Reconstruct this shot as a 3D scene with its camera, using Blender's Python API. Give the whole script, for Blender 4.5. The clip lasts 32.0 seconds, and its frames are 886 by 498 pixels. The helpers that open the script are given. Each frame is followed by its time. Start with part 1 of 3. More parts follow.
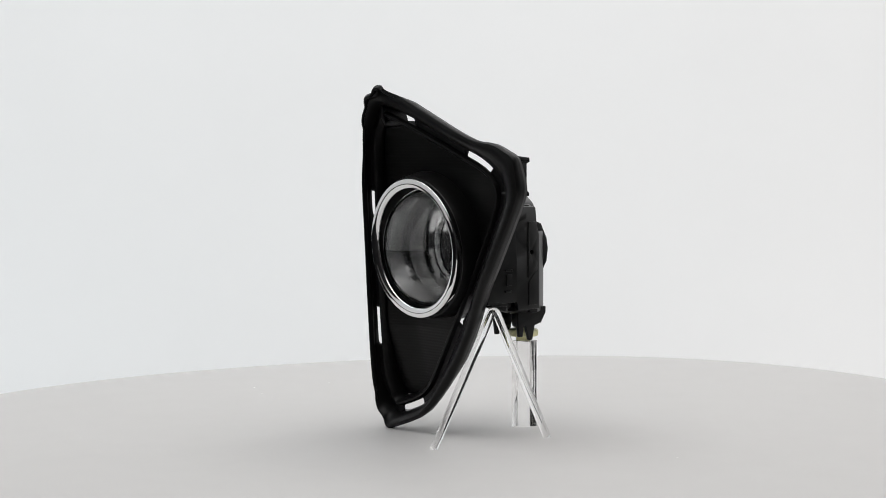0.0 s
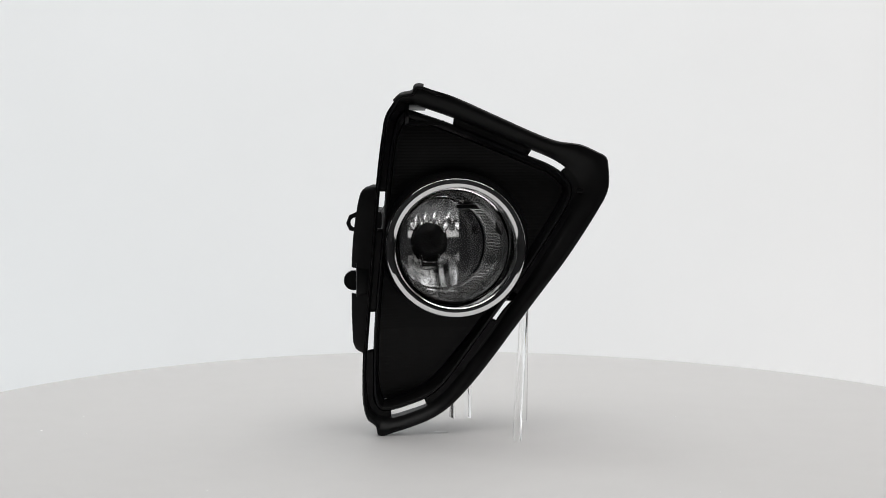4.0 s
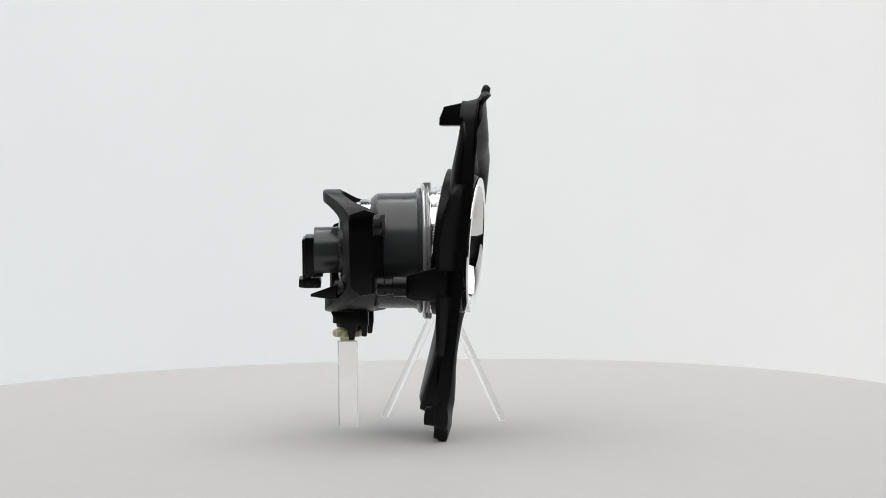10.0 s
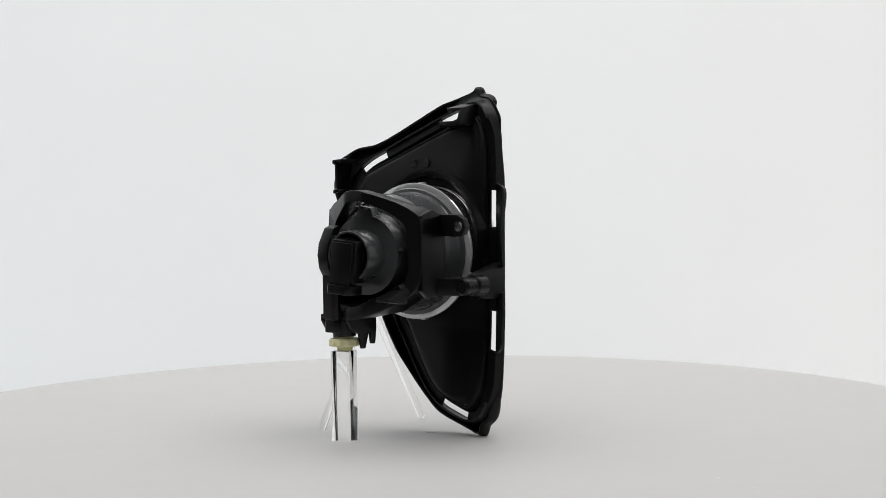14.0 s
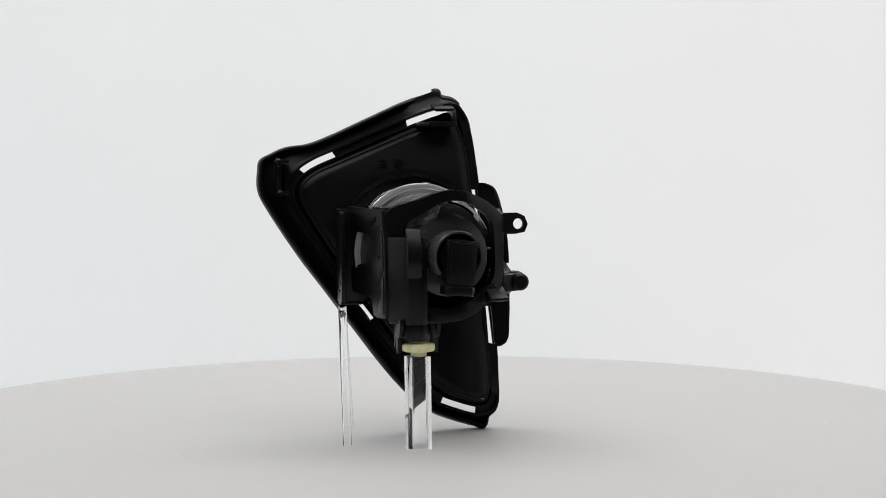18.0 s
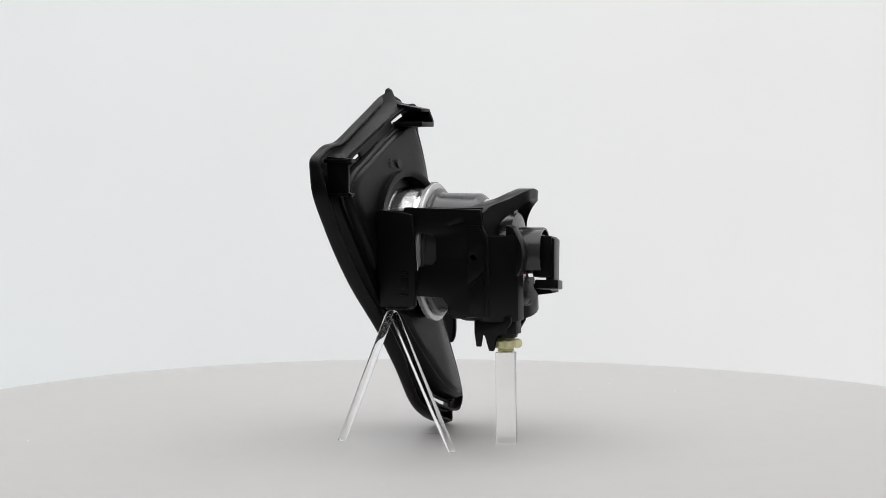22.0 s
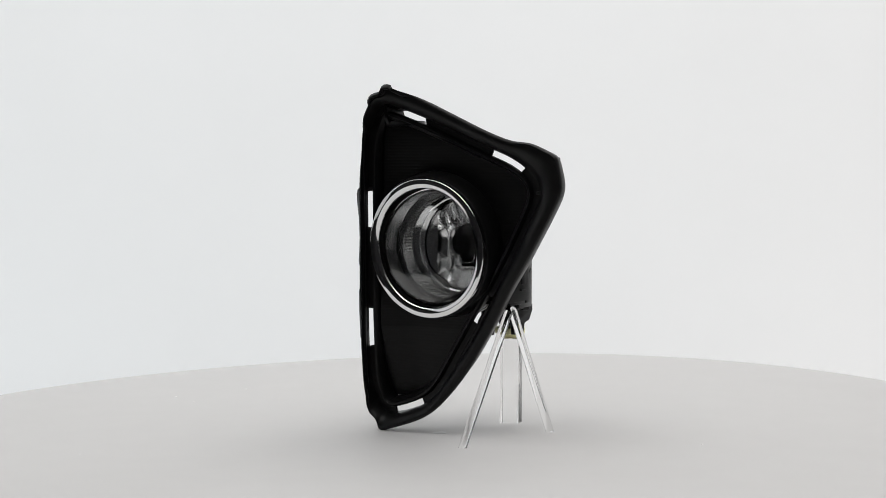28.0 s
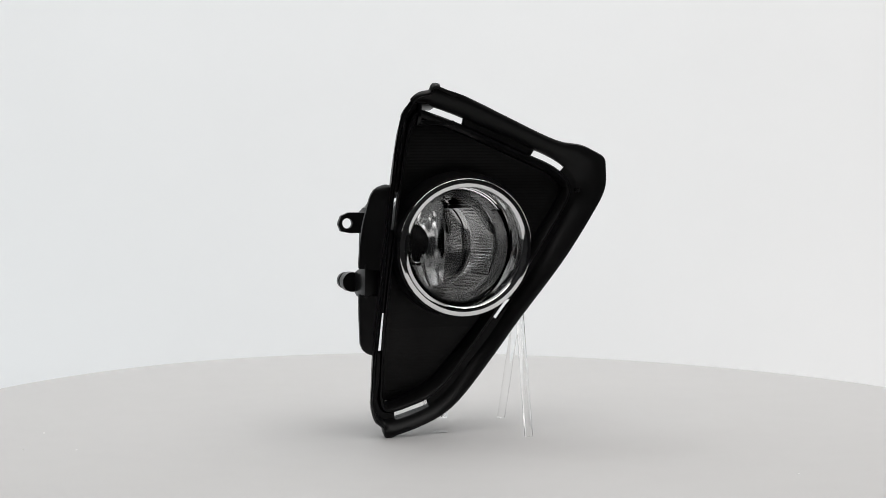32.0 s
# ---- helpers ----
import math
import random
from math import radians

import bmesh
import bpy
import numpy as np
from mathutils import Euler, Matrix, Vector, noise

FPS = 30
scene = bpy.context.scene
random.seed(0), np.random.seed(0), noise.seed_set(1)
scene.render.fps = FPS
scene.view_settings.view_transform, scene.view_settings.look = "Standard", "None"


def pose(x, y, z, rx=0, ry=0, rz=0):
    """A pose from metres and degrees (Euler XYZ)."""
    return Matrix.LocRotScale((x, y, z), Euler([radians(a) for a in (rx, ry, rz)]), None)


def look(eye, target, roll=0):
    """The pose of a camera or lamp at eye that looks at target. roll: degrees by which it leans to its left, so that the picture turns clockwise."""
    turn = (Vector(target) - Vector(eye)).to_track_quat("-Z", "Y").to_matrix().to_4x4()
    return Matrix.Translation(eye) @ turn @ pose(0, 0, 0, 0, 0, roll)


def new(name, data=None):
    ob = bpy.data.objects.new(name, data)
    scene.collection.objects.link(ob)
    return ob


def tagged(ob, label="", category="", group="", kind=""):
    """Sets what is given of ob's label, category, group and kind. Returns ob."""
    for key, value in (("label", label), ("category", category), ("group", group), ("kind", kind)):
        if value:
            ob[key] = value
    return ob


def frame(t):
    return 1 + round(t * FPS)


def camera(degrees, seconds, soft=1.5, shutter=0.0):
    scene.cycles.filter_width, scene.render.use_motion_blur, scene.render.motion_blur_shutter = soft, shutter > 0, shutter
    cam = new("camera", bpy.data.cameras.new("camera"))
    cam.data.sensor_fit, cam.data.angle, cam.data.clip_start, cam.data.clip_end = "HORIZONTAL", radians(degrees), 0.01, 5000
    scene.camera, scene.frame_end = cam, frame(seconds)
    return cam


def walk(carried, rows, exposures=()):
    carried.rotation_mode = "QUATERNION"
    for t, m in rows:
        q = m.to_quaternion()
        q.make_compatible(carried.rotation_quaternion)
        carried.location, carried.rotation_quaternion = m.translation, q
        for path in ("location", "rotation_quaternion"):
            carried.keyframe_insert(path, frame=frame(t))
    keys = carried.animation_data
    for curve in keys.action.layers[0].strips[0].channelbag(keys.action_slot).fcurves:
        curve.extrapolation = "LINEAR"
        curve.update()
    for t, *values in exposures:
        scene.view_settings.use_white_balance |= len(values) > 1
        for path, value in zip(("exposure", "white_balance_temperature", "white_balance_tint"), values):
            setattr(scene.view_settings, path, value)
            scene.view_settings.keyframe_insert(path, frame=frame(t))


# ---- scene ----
# ---- camera: it stands still before the turntable ----
cam = camera(30.24, 32.0, soft=0.8)
EYE = Vector((0.0, -1.3, 0.21302))
VIEW = look(EYE, EYE + Vector((0.00588, 0.99867, -0.05115)), roll=-0.453)
walk(cam, [(0, VIEW), (32, VIEW)], exposures=[(0, 0.0), (32, 0.0)])

# ---- light ----
world = bpy.data.worlds.new("studio_air")
world.use_nodes = True
world.node_tree.nodes["Background"].inputs[0].default_value = (0.9, 0.95, 1.0, 1)
world.node_tree.nodes["Background"].inputs[1].default_value = 0.02
scene.world = world


def area_lamp(name, eye, target, sx, sy, watts, colour):
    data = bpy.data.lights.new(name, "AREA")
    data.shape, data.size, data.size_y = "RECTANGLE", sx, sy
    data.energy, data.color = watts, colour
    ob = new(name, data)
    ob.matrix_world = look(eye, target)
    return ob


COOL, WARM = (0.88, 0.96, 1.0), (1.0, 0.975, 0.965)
area_lamp("softbox_overhead", (0, -0.25, 1.95), (0, -0.25, 0), 3.2, 3.0, 66, (1.0, 0.985, 0.97))
# unseen lamps added to brighten the backdrop and its wings, from above and below
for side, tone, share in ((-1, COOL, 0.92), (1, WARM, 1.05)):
    area_lamp("backdrop_top_light", (side * 0.85, 1.25, 2.2), (side * 0.75, 2.5, 0.75), 1.5, 0.4, 11.6 * share, tone)
    # fill added for the wings that chrome and black plastic mirror
    area_lamp("side_light", (side * 1.2, 0.35, 2.2), (side * 2.15, 1.25, 0.4), 1.4, 0.4, 7.2 * share, tone)
    area_lamp("backdrop_floor_light", (side * 0.85, 1.2, -0.65), (side * 0.75, 2.5, 0.45), 1.5, 0.4, 7.8 * share, tone)

# ---- materials ----


def material(name, colour, rough=0.5, metal=0.0, spread=0.0, scale=200.0, bump=0.0, bump_scale=900.0, depth=0.0002,
             rough_spread=0.0, transmission=0.0, ior=1.5, coat=0.0, sheen=0.5):
    """A principled surface with two scales of colour and gloss variation and a fine relief."""
    m = bpy.data.materials.new(name)
    m.use_nodes = True
    nt = m.node_tree
    b = nt.nodes["Principled BSDF"]
    b.inputs["Base Color"].default_value = (*colour, 1)
    b.inputs["Roughness"].default_value = rough
    b.inputs["Metallic"].default_value = metal
    b.inputs["IOR"].default_value = ior
    b.inputs["Transmission Weight"].default_value = transmission
    b.inputs["Coat Weight"].default_value = coat
    b.inputs["Specular IOR Level"].default_value = sheen
    where = nt.nodes.new("ShaderNodeTexCoord")
    if spread:
        wide = nt.nodes.new("ShaderNodeTexNoise")
        wide.inputs["Scale"].default_value = scale * 0.12
        fine = nt.nodes.new("ShaderNodeTexNoise")
        fine.inputs["Scale"].default_value = scale
        fine.inputs["Detail"].default_value = 4
        both = nt.nodes.new("ShaderNodeMath")
        both.operation = "ADD"
        ramp = nt.nodes.new("ShaderNodeMapRange")
        ramp.inputs[1].default_value, ramp.inputs[2].default_value = 0.6, 1.4
        ramp.inputs[3].default_value, ramp.inputs[4].default_value = 1 - spread, 1 + spread
        tint = nt.nodes.new("ShaderNodeVectorMath")
        tint.operation = "SCALE"
        tint.inputs[0].default_value = colour
        for n in (wide, fine):
            nt.links.new(where.outputs["Object"], n.inputs["Vector"])
        nt.links.new(wide.outputs[0], both.inputs[0])
        nt.links.new(fine.outputs[0], both.inputs[1])
        nt.links.new(both.outputs[0], ramp.inputs[0])
        nt.links.new(ramp.outputs[0], tint.inputs["Scale"])
        nt.links.new(tint.outputs[0], b.inputs["Base Color"])
        if rough_spread:
            gloss = nt.nodes.new("ShaderNodeMapRange")
            gloss.inputs[1].default_value, gloss.inputs[2].default_value = 0.6, 1.4
            gloss.inputs[3].default_value = max(0.02, rough - rough_spread)
            gloss.inputs[4].default_value = rough + rough_spread
            nt.links.new(both.outputs[0], gloss.inputs[0])
            nt.links.new(gloss.outputs[0], b.inputs["Roughness"])
    if bump:
        grain = nt.nodes.new("ShaderNodeTexNoise")
        grain.inputs["Scale"].default_value = bump_scale
        grain.inputs["Detail"].default_value = 3
        relief = nt.nodes.new("ShaderNodeBump")
        relief.inputs["Strength"].default_value = bump
        relief.inputs["Distance"].default_value = depth
        nt.links.new(where.outputs["Object"], grain.inputs["Vector"])
        nt.links.new(grain.outputs[0], relief.inputs["Height"])
        nt.links.new(relief.outputs[0], b.inputs["Normal"])
    return m


BLACK = material("black_grained_plastic", (0.0052, 0.0052, 0.0055), 0.38, spread=0.25, scale=160, bump=0.35, bump_scale=1500,
                 rough_spread=0.05, sheen=0.18)
GLOSS = material("black_moulded_plastic", (0.0042, 0.0043, 0.0046), 0.33, spread=0.12, scale=110, bump=0.025, bump_scale=900,
                 rough_spread=0.03, sheen=0.28)
GREY = material("dark_grey_plastic", (0.045, 0.047, 0.05), 0.23, spread=0.1, scale=120, bump=0.1, bump_scale=700,
                rough_spread=0.06)
CHROME = material("chrome", (0.86, 0.865, 0.87), 0.035, 1.0)
MIRROR = material("vapour_metal", (0.86, 0.865, 0.87), 0.12, 1.0, spread=0.08, scale=90, coat=0.6)
RIBBED = material("ribbed_clear_plastic", (0.36, 0.365, 0.37), 0.16, 0.9, spread=0.12, scale=90, coat=0.5)
LENS = material("clear_polycarbonate", (1, 1, 1), 0.0, transmission=1.0, ior=1.45)
ACRYLIC = material("clear_acrylic", (1, 1, 1), 0.0, transmission=1.0, ior=1.46)
SHIELD = material("dark_bulb_shield", (0.008, 0.008, 0.009), 0.2, 0.2)
WELL = material("silvery_inner_sleeve", (0.62, 0.625, 0.63), 0.22, 0.9, spread=0.2, scale=60)
NYLON = material("yellowed_nylon", (0.84, 0.81, 0.47), 0.35, spread=0.12, scale=150, bump=0.1)
BOARD = material("matte_grey_board", (0.455, 0.45, 0.447), 0.62, spread=0.02, scale=30, bump=0.08, bump_scale=300)
CYC = material("white_backdrop_paint", (0.82, 0.82, 0.82), 0.8, spread=0.012, scale=5)
DARK = material("dark_studio_paint", (0.025, 0.025, 0.026), 0.8, spread=0.15, scale=4)
DUST = material("pale_dust", (0.8, 0.8, 0.78), 0.7)
MARK = material("grey_plastic_cap", (0.36, 0.36, 0.36), 0.3)

# ---- tools for shapes, in millimetres ----


def part(name, bm, mat, parent=None, label="", at=None, sharp=32, facing=None):
    """Links a bmesh, built in millimetres, as one mesh object."""
    if facing is None:
        bmesh.ops.recalc_face_normals(bm, faces=bm.faces)
    else:
        bm.normal_update()
        if sum((f.normal * f.calc_area()).dot(facing) for f in bm.faces) < 0:
            bmesh.ops.reverse_faces(bm, faces=bm.faces)
    bm.transform(Matrix.Scale(0.001, 4))
    me = bpy.data.meshes.new(name)
    for f in bm.faces:
        f.smooth = True
    bm.to_mesh(me)
    bm.free()
    me.set_sharp_from_angle(angle=radians(sharp))
    me.materials.append(mat)
    ob = new(name, me)
    if parent is not None:
        ob.parent = parent
    if at is not None:
        ob.matrix_local = at
    if label:
        ob["label"] = label
    return ob


def mm(x, y, z, rx=0, ry=0, rz=0):
    return pose(x / 1000, y / 1000, z / 1000, rx, ry, rz)


def bevelled(bm, width, segments=2):
    if width > 0:
        edges = [e for e in bm.edges if len(e.link_faces) == 2 and e.calc_face_angle(0) > 0.5]
        bmesh.ops.bevel(bm, geom=edges, offset=width, segments=segments, profile=0.6, affect="EDGES", clamp_overlap=True)
    return bm


def block(x0, x1, y0, y1, z0, z1, bevel=1.0, bm=None):
    own = bmesh.new()
    bmesh.ops.create_cube(own, size=1)
    own.transform(Matrix.Translation(((x0 + x1) / 2, (y0 + y1) / 2, (z0 + z1) / 2)) @ Matrix.Diagonal((x1 - x0, y1 - y0, z1 - z0, 1)))
    bevelled(own, bevel)
    return joined(bm, own)


def joined(bm, own):
    if bm is None:
        return own
    me = bpy.data.meshes.new("scratch")
    own.to_mesh(me)
    own.free()
    bm.from_mesh(me)
    bpy.data.meshes.remove(me)
    return bm


def slab(points, y0, y1, bevel=1.0, axis="y", holes=(), bm=None):
    """A prism over an outline: (x, z) along y, (y, z) along x or (x, y) along z."""
    own = bmesh.new()

    def place(a, b, d):
        return {"y": (a, d, b), "x": (d, a, b), "z": (a, b, d)}[axis]

    base = [own.verts.new(place(a, b, y0)) for a, b in points]
    edges = [own.edges.new((base[i], base[(i + 1) % len(base)])) for i in range(len(base))]
    for hole in holes:
        ring = [own.verts.new(place(a, b, y0)) for a, b in hole]
        edges += [own.edges.new((ring[i], ring[(i + 1) % len(ring)])) for i in range(len(ring))]
    if holes:
        bmesh.ops.triangle_fill(own, edges=edges, use_beauty=True)
    else:
        own.faces.new(base)
    made = bmesh.ops.extrude_face_region(own, geom=own.faces[:])
    step = Vector(place(0, 0, y1 - y0))
    bmesh.ops.translate(own, vec=step, verts=[v for v in made["geom"] if isinstance(v, bmesh.types.BMVert)])
    bmesh.ops.recalc_face_normals(own, faces=own.faces)
    bevelled(own, bevel)
    return joined(bm, own)


def circle(a, b, r, n=20):
    return [(a + r * math.cos(2 * math.pi * i / n), b + r * math.sin(2 * math.pi * i / n)) for i in range(n)]


def turned(profile, n=96, close=False, bm=None, wave=None):
    """A body of revolution about the y axis from (radius, y) pairs."""
    own = bmesh.new()
    rows = []
    for r, y in profile:
        if r < 1e-4:
            rows.append([own.verts.new((0, y, 0))])
            continue
        row = []
        for i in range(n):
            a = 2 * math.pi * i / n
            k = r + (wave(a, y) if wave else 0)
            row.append(own.verts.new((k * math.cos(a), y, k * math.sin(a))))
        rows.append(row)
    pairs = list(zip(rows, rows[1:])) + ([(rows[-1], rows[0])] if close else [])
    for p, q in pairs:
        for i in range(n):
            j = (i + 1) % n
            quad = [p[i % len(p)], p[j % len(p)], q[j % len(q)], q[i % len(q)]]
            quad = [v for k, v in enumerate(quad) if v not in quad[:k]]
            if len(quad) > 2:
                own.faces.new(quad)
    return joined(bm, own)


def smooth_loop(points, per):
    """A closed smooth curve through the given points, with that many steps from each to the next."""
    fine = []
    n = len(points)
    for i in range(n):
        p0, p1, p2, p3 = (Vector(points[(i + k) % n]) for k in (-1, 0, 1, 2))
        step = (p2 - p1).length
        ta, tb = (p2 - p0).normalized() * step, (p3 - p1).normalized() * step
        for k in range(per):
            s = k / per
            fine.append((2 * s**3 - 3 * s**2 + 1) * p1 + (s**3 - 2 * s**2 + s) * ta + (3 * s**2 - 2 * s**3) * p2 + (s**3 - s**2) * tb)
    return fine


def rod(path, radius, n=20, bm=None):
    """A round bar along a path of points."""
    own = bmesh.new()
    rows = []
    pts = [Vector(p) for p in path]
    side = None
    for i, p in enumerate(pts):
        way = (pts[min(i + 1, len(pts) - 1)] - pts[max(i - 1, 0)]).normalized()
        side = way.orthogonal() if side is None else side - way * side.dot(way)
        side.normalize()
        up = way.cross(side)
        rows.append([own.verts.new(p + radius * (math.cos(2 * math.pi * k / n) * side + math.sin(2 * math.pi * k / n) * up)) for k in range(n)])
    for p, q in zip(rows, rows[1:]):
        for k in range(n):
            own.faces.new((p[k], p[(k + 1) % n], q[(k + 1) % n], q[k]))
    own.faces.new(rows[0][::-1])
    own.faces.new(rows[-1])
    return joined(bm, own)


def ease(a, b, x):
    k = min(1.0, max(0.0, (x - a) / (b - a)))
    return k * k * (3 - 2 * k)


# ---- the studio ----


def studio():
    arc = bmesh.new()
    rows = []
    for k in range(97):
        a = radians(-34 + 224 * k / 96)
        foot = -800 + 760 * ease(38, 52, abs(math.degrees(a) - 87))  # the wings hang clear of the floor
        rows.append([arc.verts.new((r * math.cos(a), r * math.sin(a), z)) for r, z in ((2500, foot), (2500, 2700), (2540, 2700), (2540, foot))])
    for p, q in zip(rows, rows[1:]):
        for k in range(4):
            arc.faces.new((p[k], q[k], q[(k + 1) % 4], p[(k + 1) % 4]))
    arc.faces.new(rows[0])
    arc.faces.new(rows[-1][::-1])
    tagged(part("backdrop", arc, CYC), "smooth white curved studio backdrop", "backdrop", kind="structure")
    tagged(part("floor", block(-3200, 3200, -3200, 3200, -900, -800, 0), DARK), "dark grey painted studio floor", "floor", kind="structure")
    tagged(part("ceiling", block(-3200, 3200, -3200, 3200, 2800, 2900, 0), DARK), "dark grey studio ceiling", "ceiling", kind="structure")
    for name, box in (("wall_south", (-3200, 3200, -3300, -3200)), ("wall_north", (-3200, 3200, 3200, 3300)),
                      ("wall_west", (-3300, -3200, -3300, 3300)), ("wall_east", (3200, 3300, -3300, 3300))):
        tagged(part(name, block(*box, -900, 2900, 0), DARK), "dark grey painted studio wall", "wall", kind="structure")


def board_height(a):
    """The slight warp of the board's edge, in millimetres, round its rim."""
    return (5.3 - 0.9 * math.cos(a) - 0.2 * math.sin(a) - 3.4 * math.cos(2 * a) - 0.75 * math.sin(2 * a)
            + 0.2 * math.cos(3 * a) - 1.2 * math.sin(3 * a))


def make_turntable():
    bm = bmesh.new()
    n, rings = 180, 24
    top = [[bm.verts.new((0, 0, 0))]]
    for k in range(1, rings + 1):
        s = k / rings
        row = []
        for i in range(n):
            a = 2 * math.pi * i / n
            r = 471.4 + 12.7 * math.cos(a) + 11.1 * math.sin(a)
            row.append(bm.verts.new((s * r * math.cos(a), s * r * math.sin(a), board_height(a) * s**3)))
        top.append(row)
    low = [bm.verts.new((v.co.x * 0.998, v.co.y * 0.998, v.co.z - 9)) for v in top[-1]]
    for i in range(n):
        j = (i + 1) % n
        bm.faces.new((top[0][0], top[1][i], top[1][j]))
        for p, q in zip(top[1:], top[2:]):
            bm.faces.new((p[i], q[i], q[j], p[j]))
        bm.faces.new((top[-1][i], low[i], low[j], top[-1][j]))
    bm.faces.new(low)
    disc = part("turntable", bm, BOARD)
    tagged(disc, "large round matte light grey turntable board", "turntable")
    cap = turned([(0, 0.5), (4.5, 0.45), (5.5, 0.1), (5.5, -0.5), (0, -0.5)], 24)
    part("centre_cap", cap, MARK, disc, "small flat grey cap", mm(5, -0.5, 0, 90))
    for x, y, r in DUST_SPOTS:
        fleck = bmesh.new()
        bmesh.ops.create_icosphere(fleck, subdivisions=1, radius=r)
        fleck.transform(Matrix.Diagonal((1, 0.5, 0.3, 1)))
        a, far = math.atan2(y, x), math.hypot(x, y) / 471
        part("dust_fleck", fleck, DUST, disc, "pale fleck of dust", mm(x, y, board_height(a) * far**3 + 0.1, 0, 0, x * 7 % 180))
    tagged(part("pedestal", turned([(0, -12), (170, -12), (180, -20), (180, -780), (260, -790), (260, -800), (0, -800)], 64), DARK,
                at=Matrix.Rotation(radians(90), 4, "X")),
           "dark grey round pedestal under the turntable", "pedestal")
    return disc


DUST_SPOTS = ((-317, 34, 1.7), (-295, 106, 1.4), (-160, -229, 0.9), (170, -268, 0.9), (-279, 18, 1.0), (205, 60, 0.8))

# ---- the acrylic props ----


def make_props():
    apex, feet = Vector((71.6, 0.4, 105.6)), (Vector((60.7, -50.1, 0)), Vector((76, 51.4, 0)))
    path = [feet[0]]
    a, b = (feet[0] - apex).normalized(), (feet[1] - apex).normalized()
    path += [apex + a * d for d in (80, 45, 16)]
    for k in range(1, 10):
        s = k / 10
        path.append(apex + (1 - s)**2 * 10 * a + s**2 * 10 * b + Vector((0, 0, 1.2)) * 4 * s * (1 - s))
    path += [apex + b * d for d in (16, 45, 80)] + [feet[1]]
    bm = rod(path, 3.3, 24)
    for v in bm.verts:
        v.co.z = max(v.co.z, 0.15)
    stand = part("bent_rod_stand", bm, ACRYLIC)
    tagged(stand, "clear acrylic rod bent to an upside-down V, propping the bracket", "display stand")
    post = part("square_post", slab([(-7.5, -7.5), (7.5, -7.5), (7.5, 7.5), (-7.5, 7.5)], 0.15, 70.6, 0.5, axis="z"), ACRYLIC,
                at=mm(25.0, 73.8, 0, 0, 0, 16.6))
    tagged(post, "clear square acrylic post under the yellow adjuster", "display stand")
    stand.visible_shadow = post.visible_shadow = False  # clear, as a pane is
    return stand, post


# ---- the fog lamp ----
LEAN = Matrix(((1, 0, 0, 0), (0, 0.9938, -0.1115, -0.0135), (0, 0.1115, 0.9938, 0.003), (0, 0, 0, 1)))  # bezel: x, depth, height
# the bezel's outer edge and the middle of the slotted groove within it, point for point
OUTLINE = [(-15.5, 272), (-4, 269), (13, 263.6), (44, 250), (78, 235), (94, 229.5), (111, 227), (123.5, 221.8), (131.6, 217), (133.6, 209),
           (134.2, 194), (129.8, 182), (104.6, 141.4), (83.6, 111.9), (61.4, 79.9), (38.8, 48.8), (21.2, 28.4), (8.6, 16.8), (-3, 9.5), (-17, 4),
           (-33, -1), (-44.5, -3.5), (-47.5, 4), (-54, 10), (-57, 22), (-57, 40), (-56.2, 62), (-53.7, 95), (-51, 130), (-48.7, 161), (-46.4, 190),
           (-43, 222), (-39.5, 247), (-35, 256), (-28, 264.5), (-18, 267.6)]
GROOVE = [(-12, 252.5), (-4, 250), (13, 244), (43, 232), (73, 219.5), (84, 215.2), (92, 211.3), (98.5, 207), (104, 201.5), (108, 195),
          (108.5, 186), (104, 174.5), (82, 138), (64, 111), (47, 87), (28, 60), (15, 41.5), (5, 30), (-6, 22), (-20, 16.3),
          (-34, 12), (-41.5, 11.5), (-46, 13.5), (-50, 19), (-52, 28), (-52.7, 44), (-52.3, 65), (-50.9, 95), (-48.1, 130), (-45.2, 161), (-43, 190),
          (-39.8, 222), (-36, 240), (-32.5, 248.5), (-27.5, 254.3), (-20, 255)]
RING_AT = (14.8, 147.0)


def pan_depth(v, x):
    """How far the ribbed panel lies behind the rim's face: a pocket that deepens towards the foot, shallow along the straight side."""
    low = min(60.0, max(0.0, 80 - v))
    full = 17.3 + 0.125 * low - 4 * ease(195, 240, v)
    side = 9.5 + 0.19 * low + 3.5 * ease(90, 140, v)
    return side + (full - side) * ease(-50, -14, x)


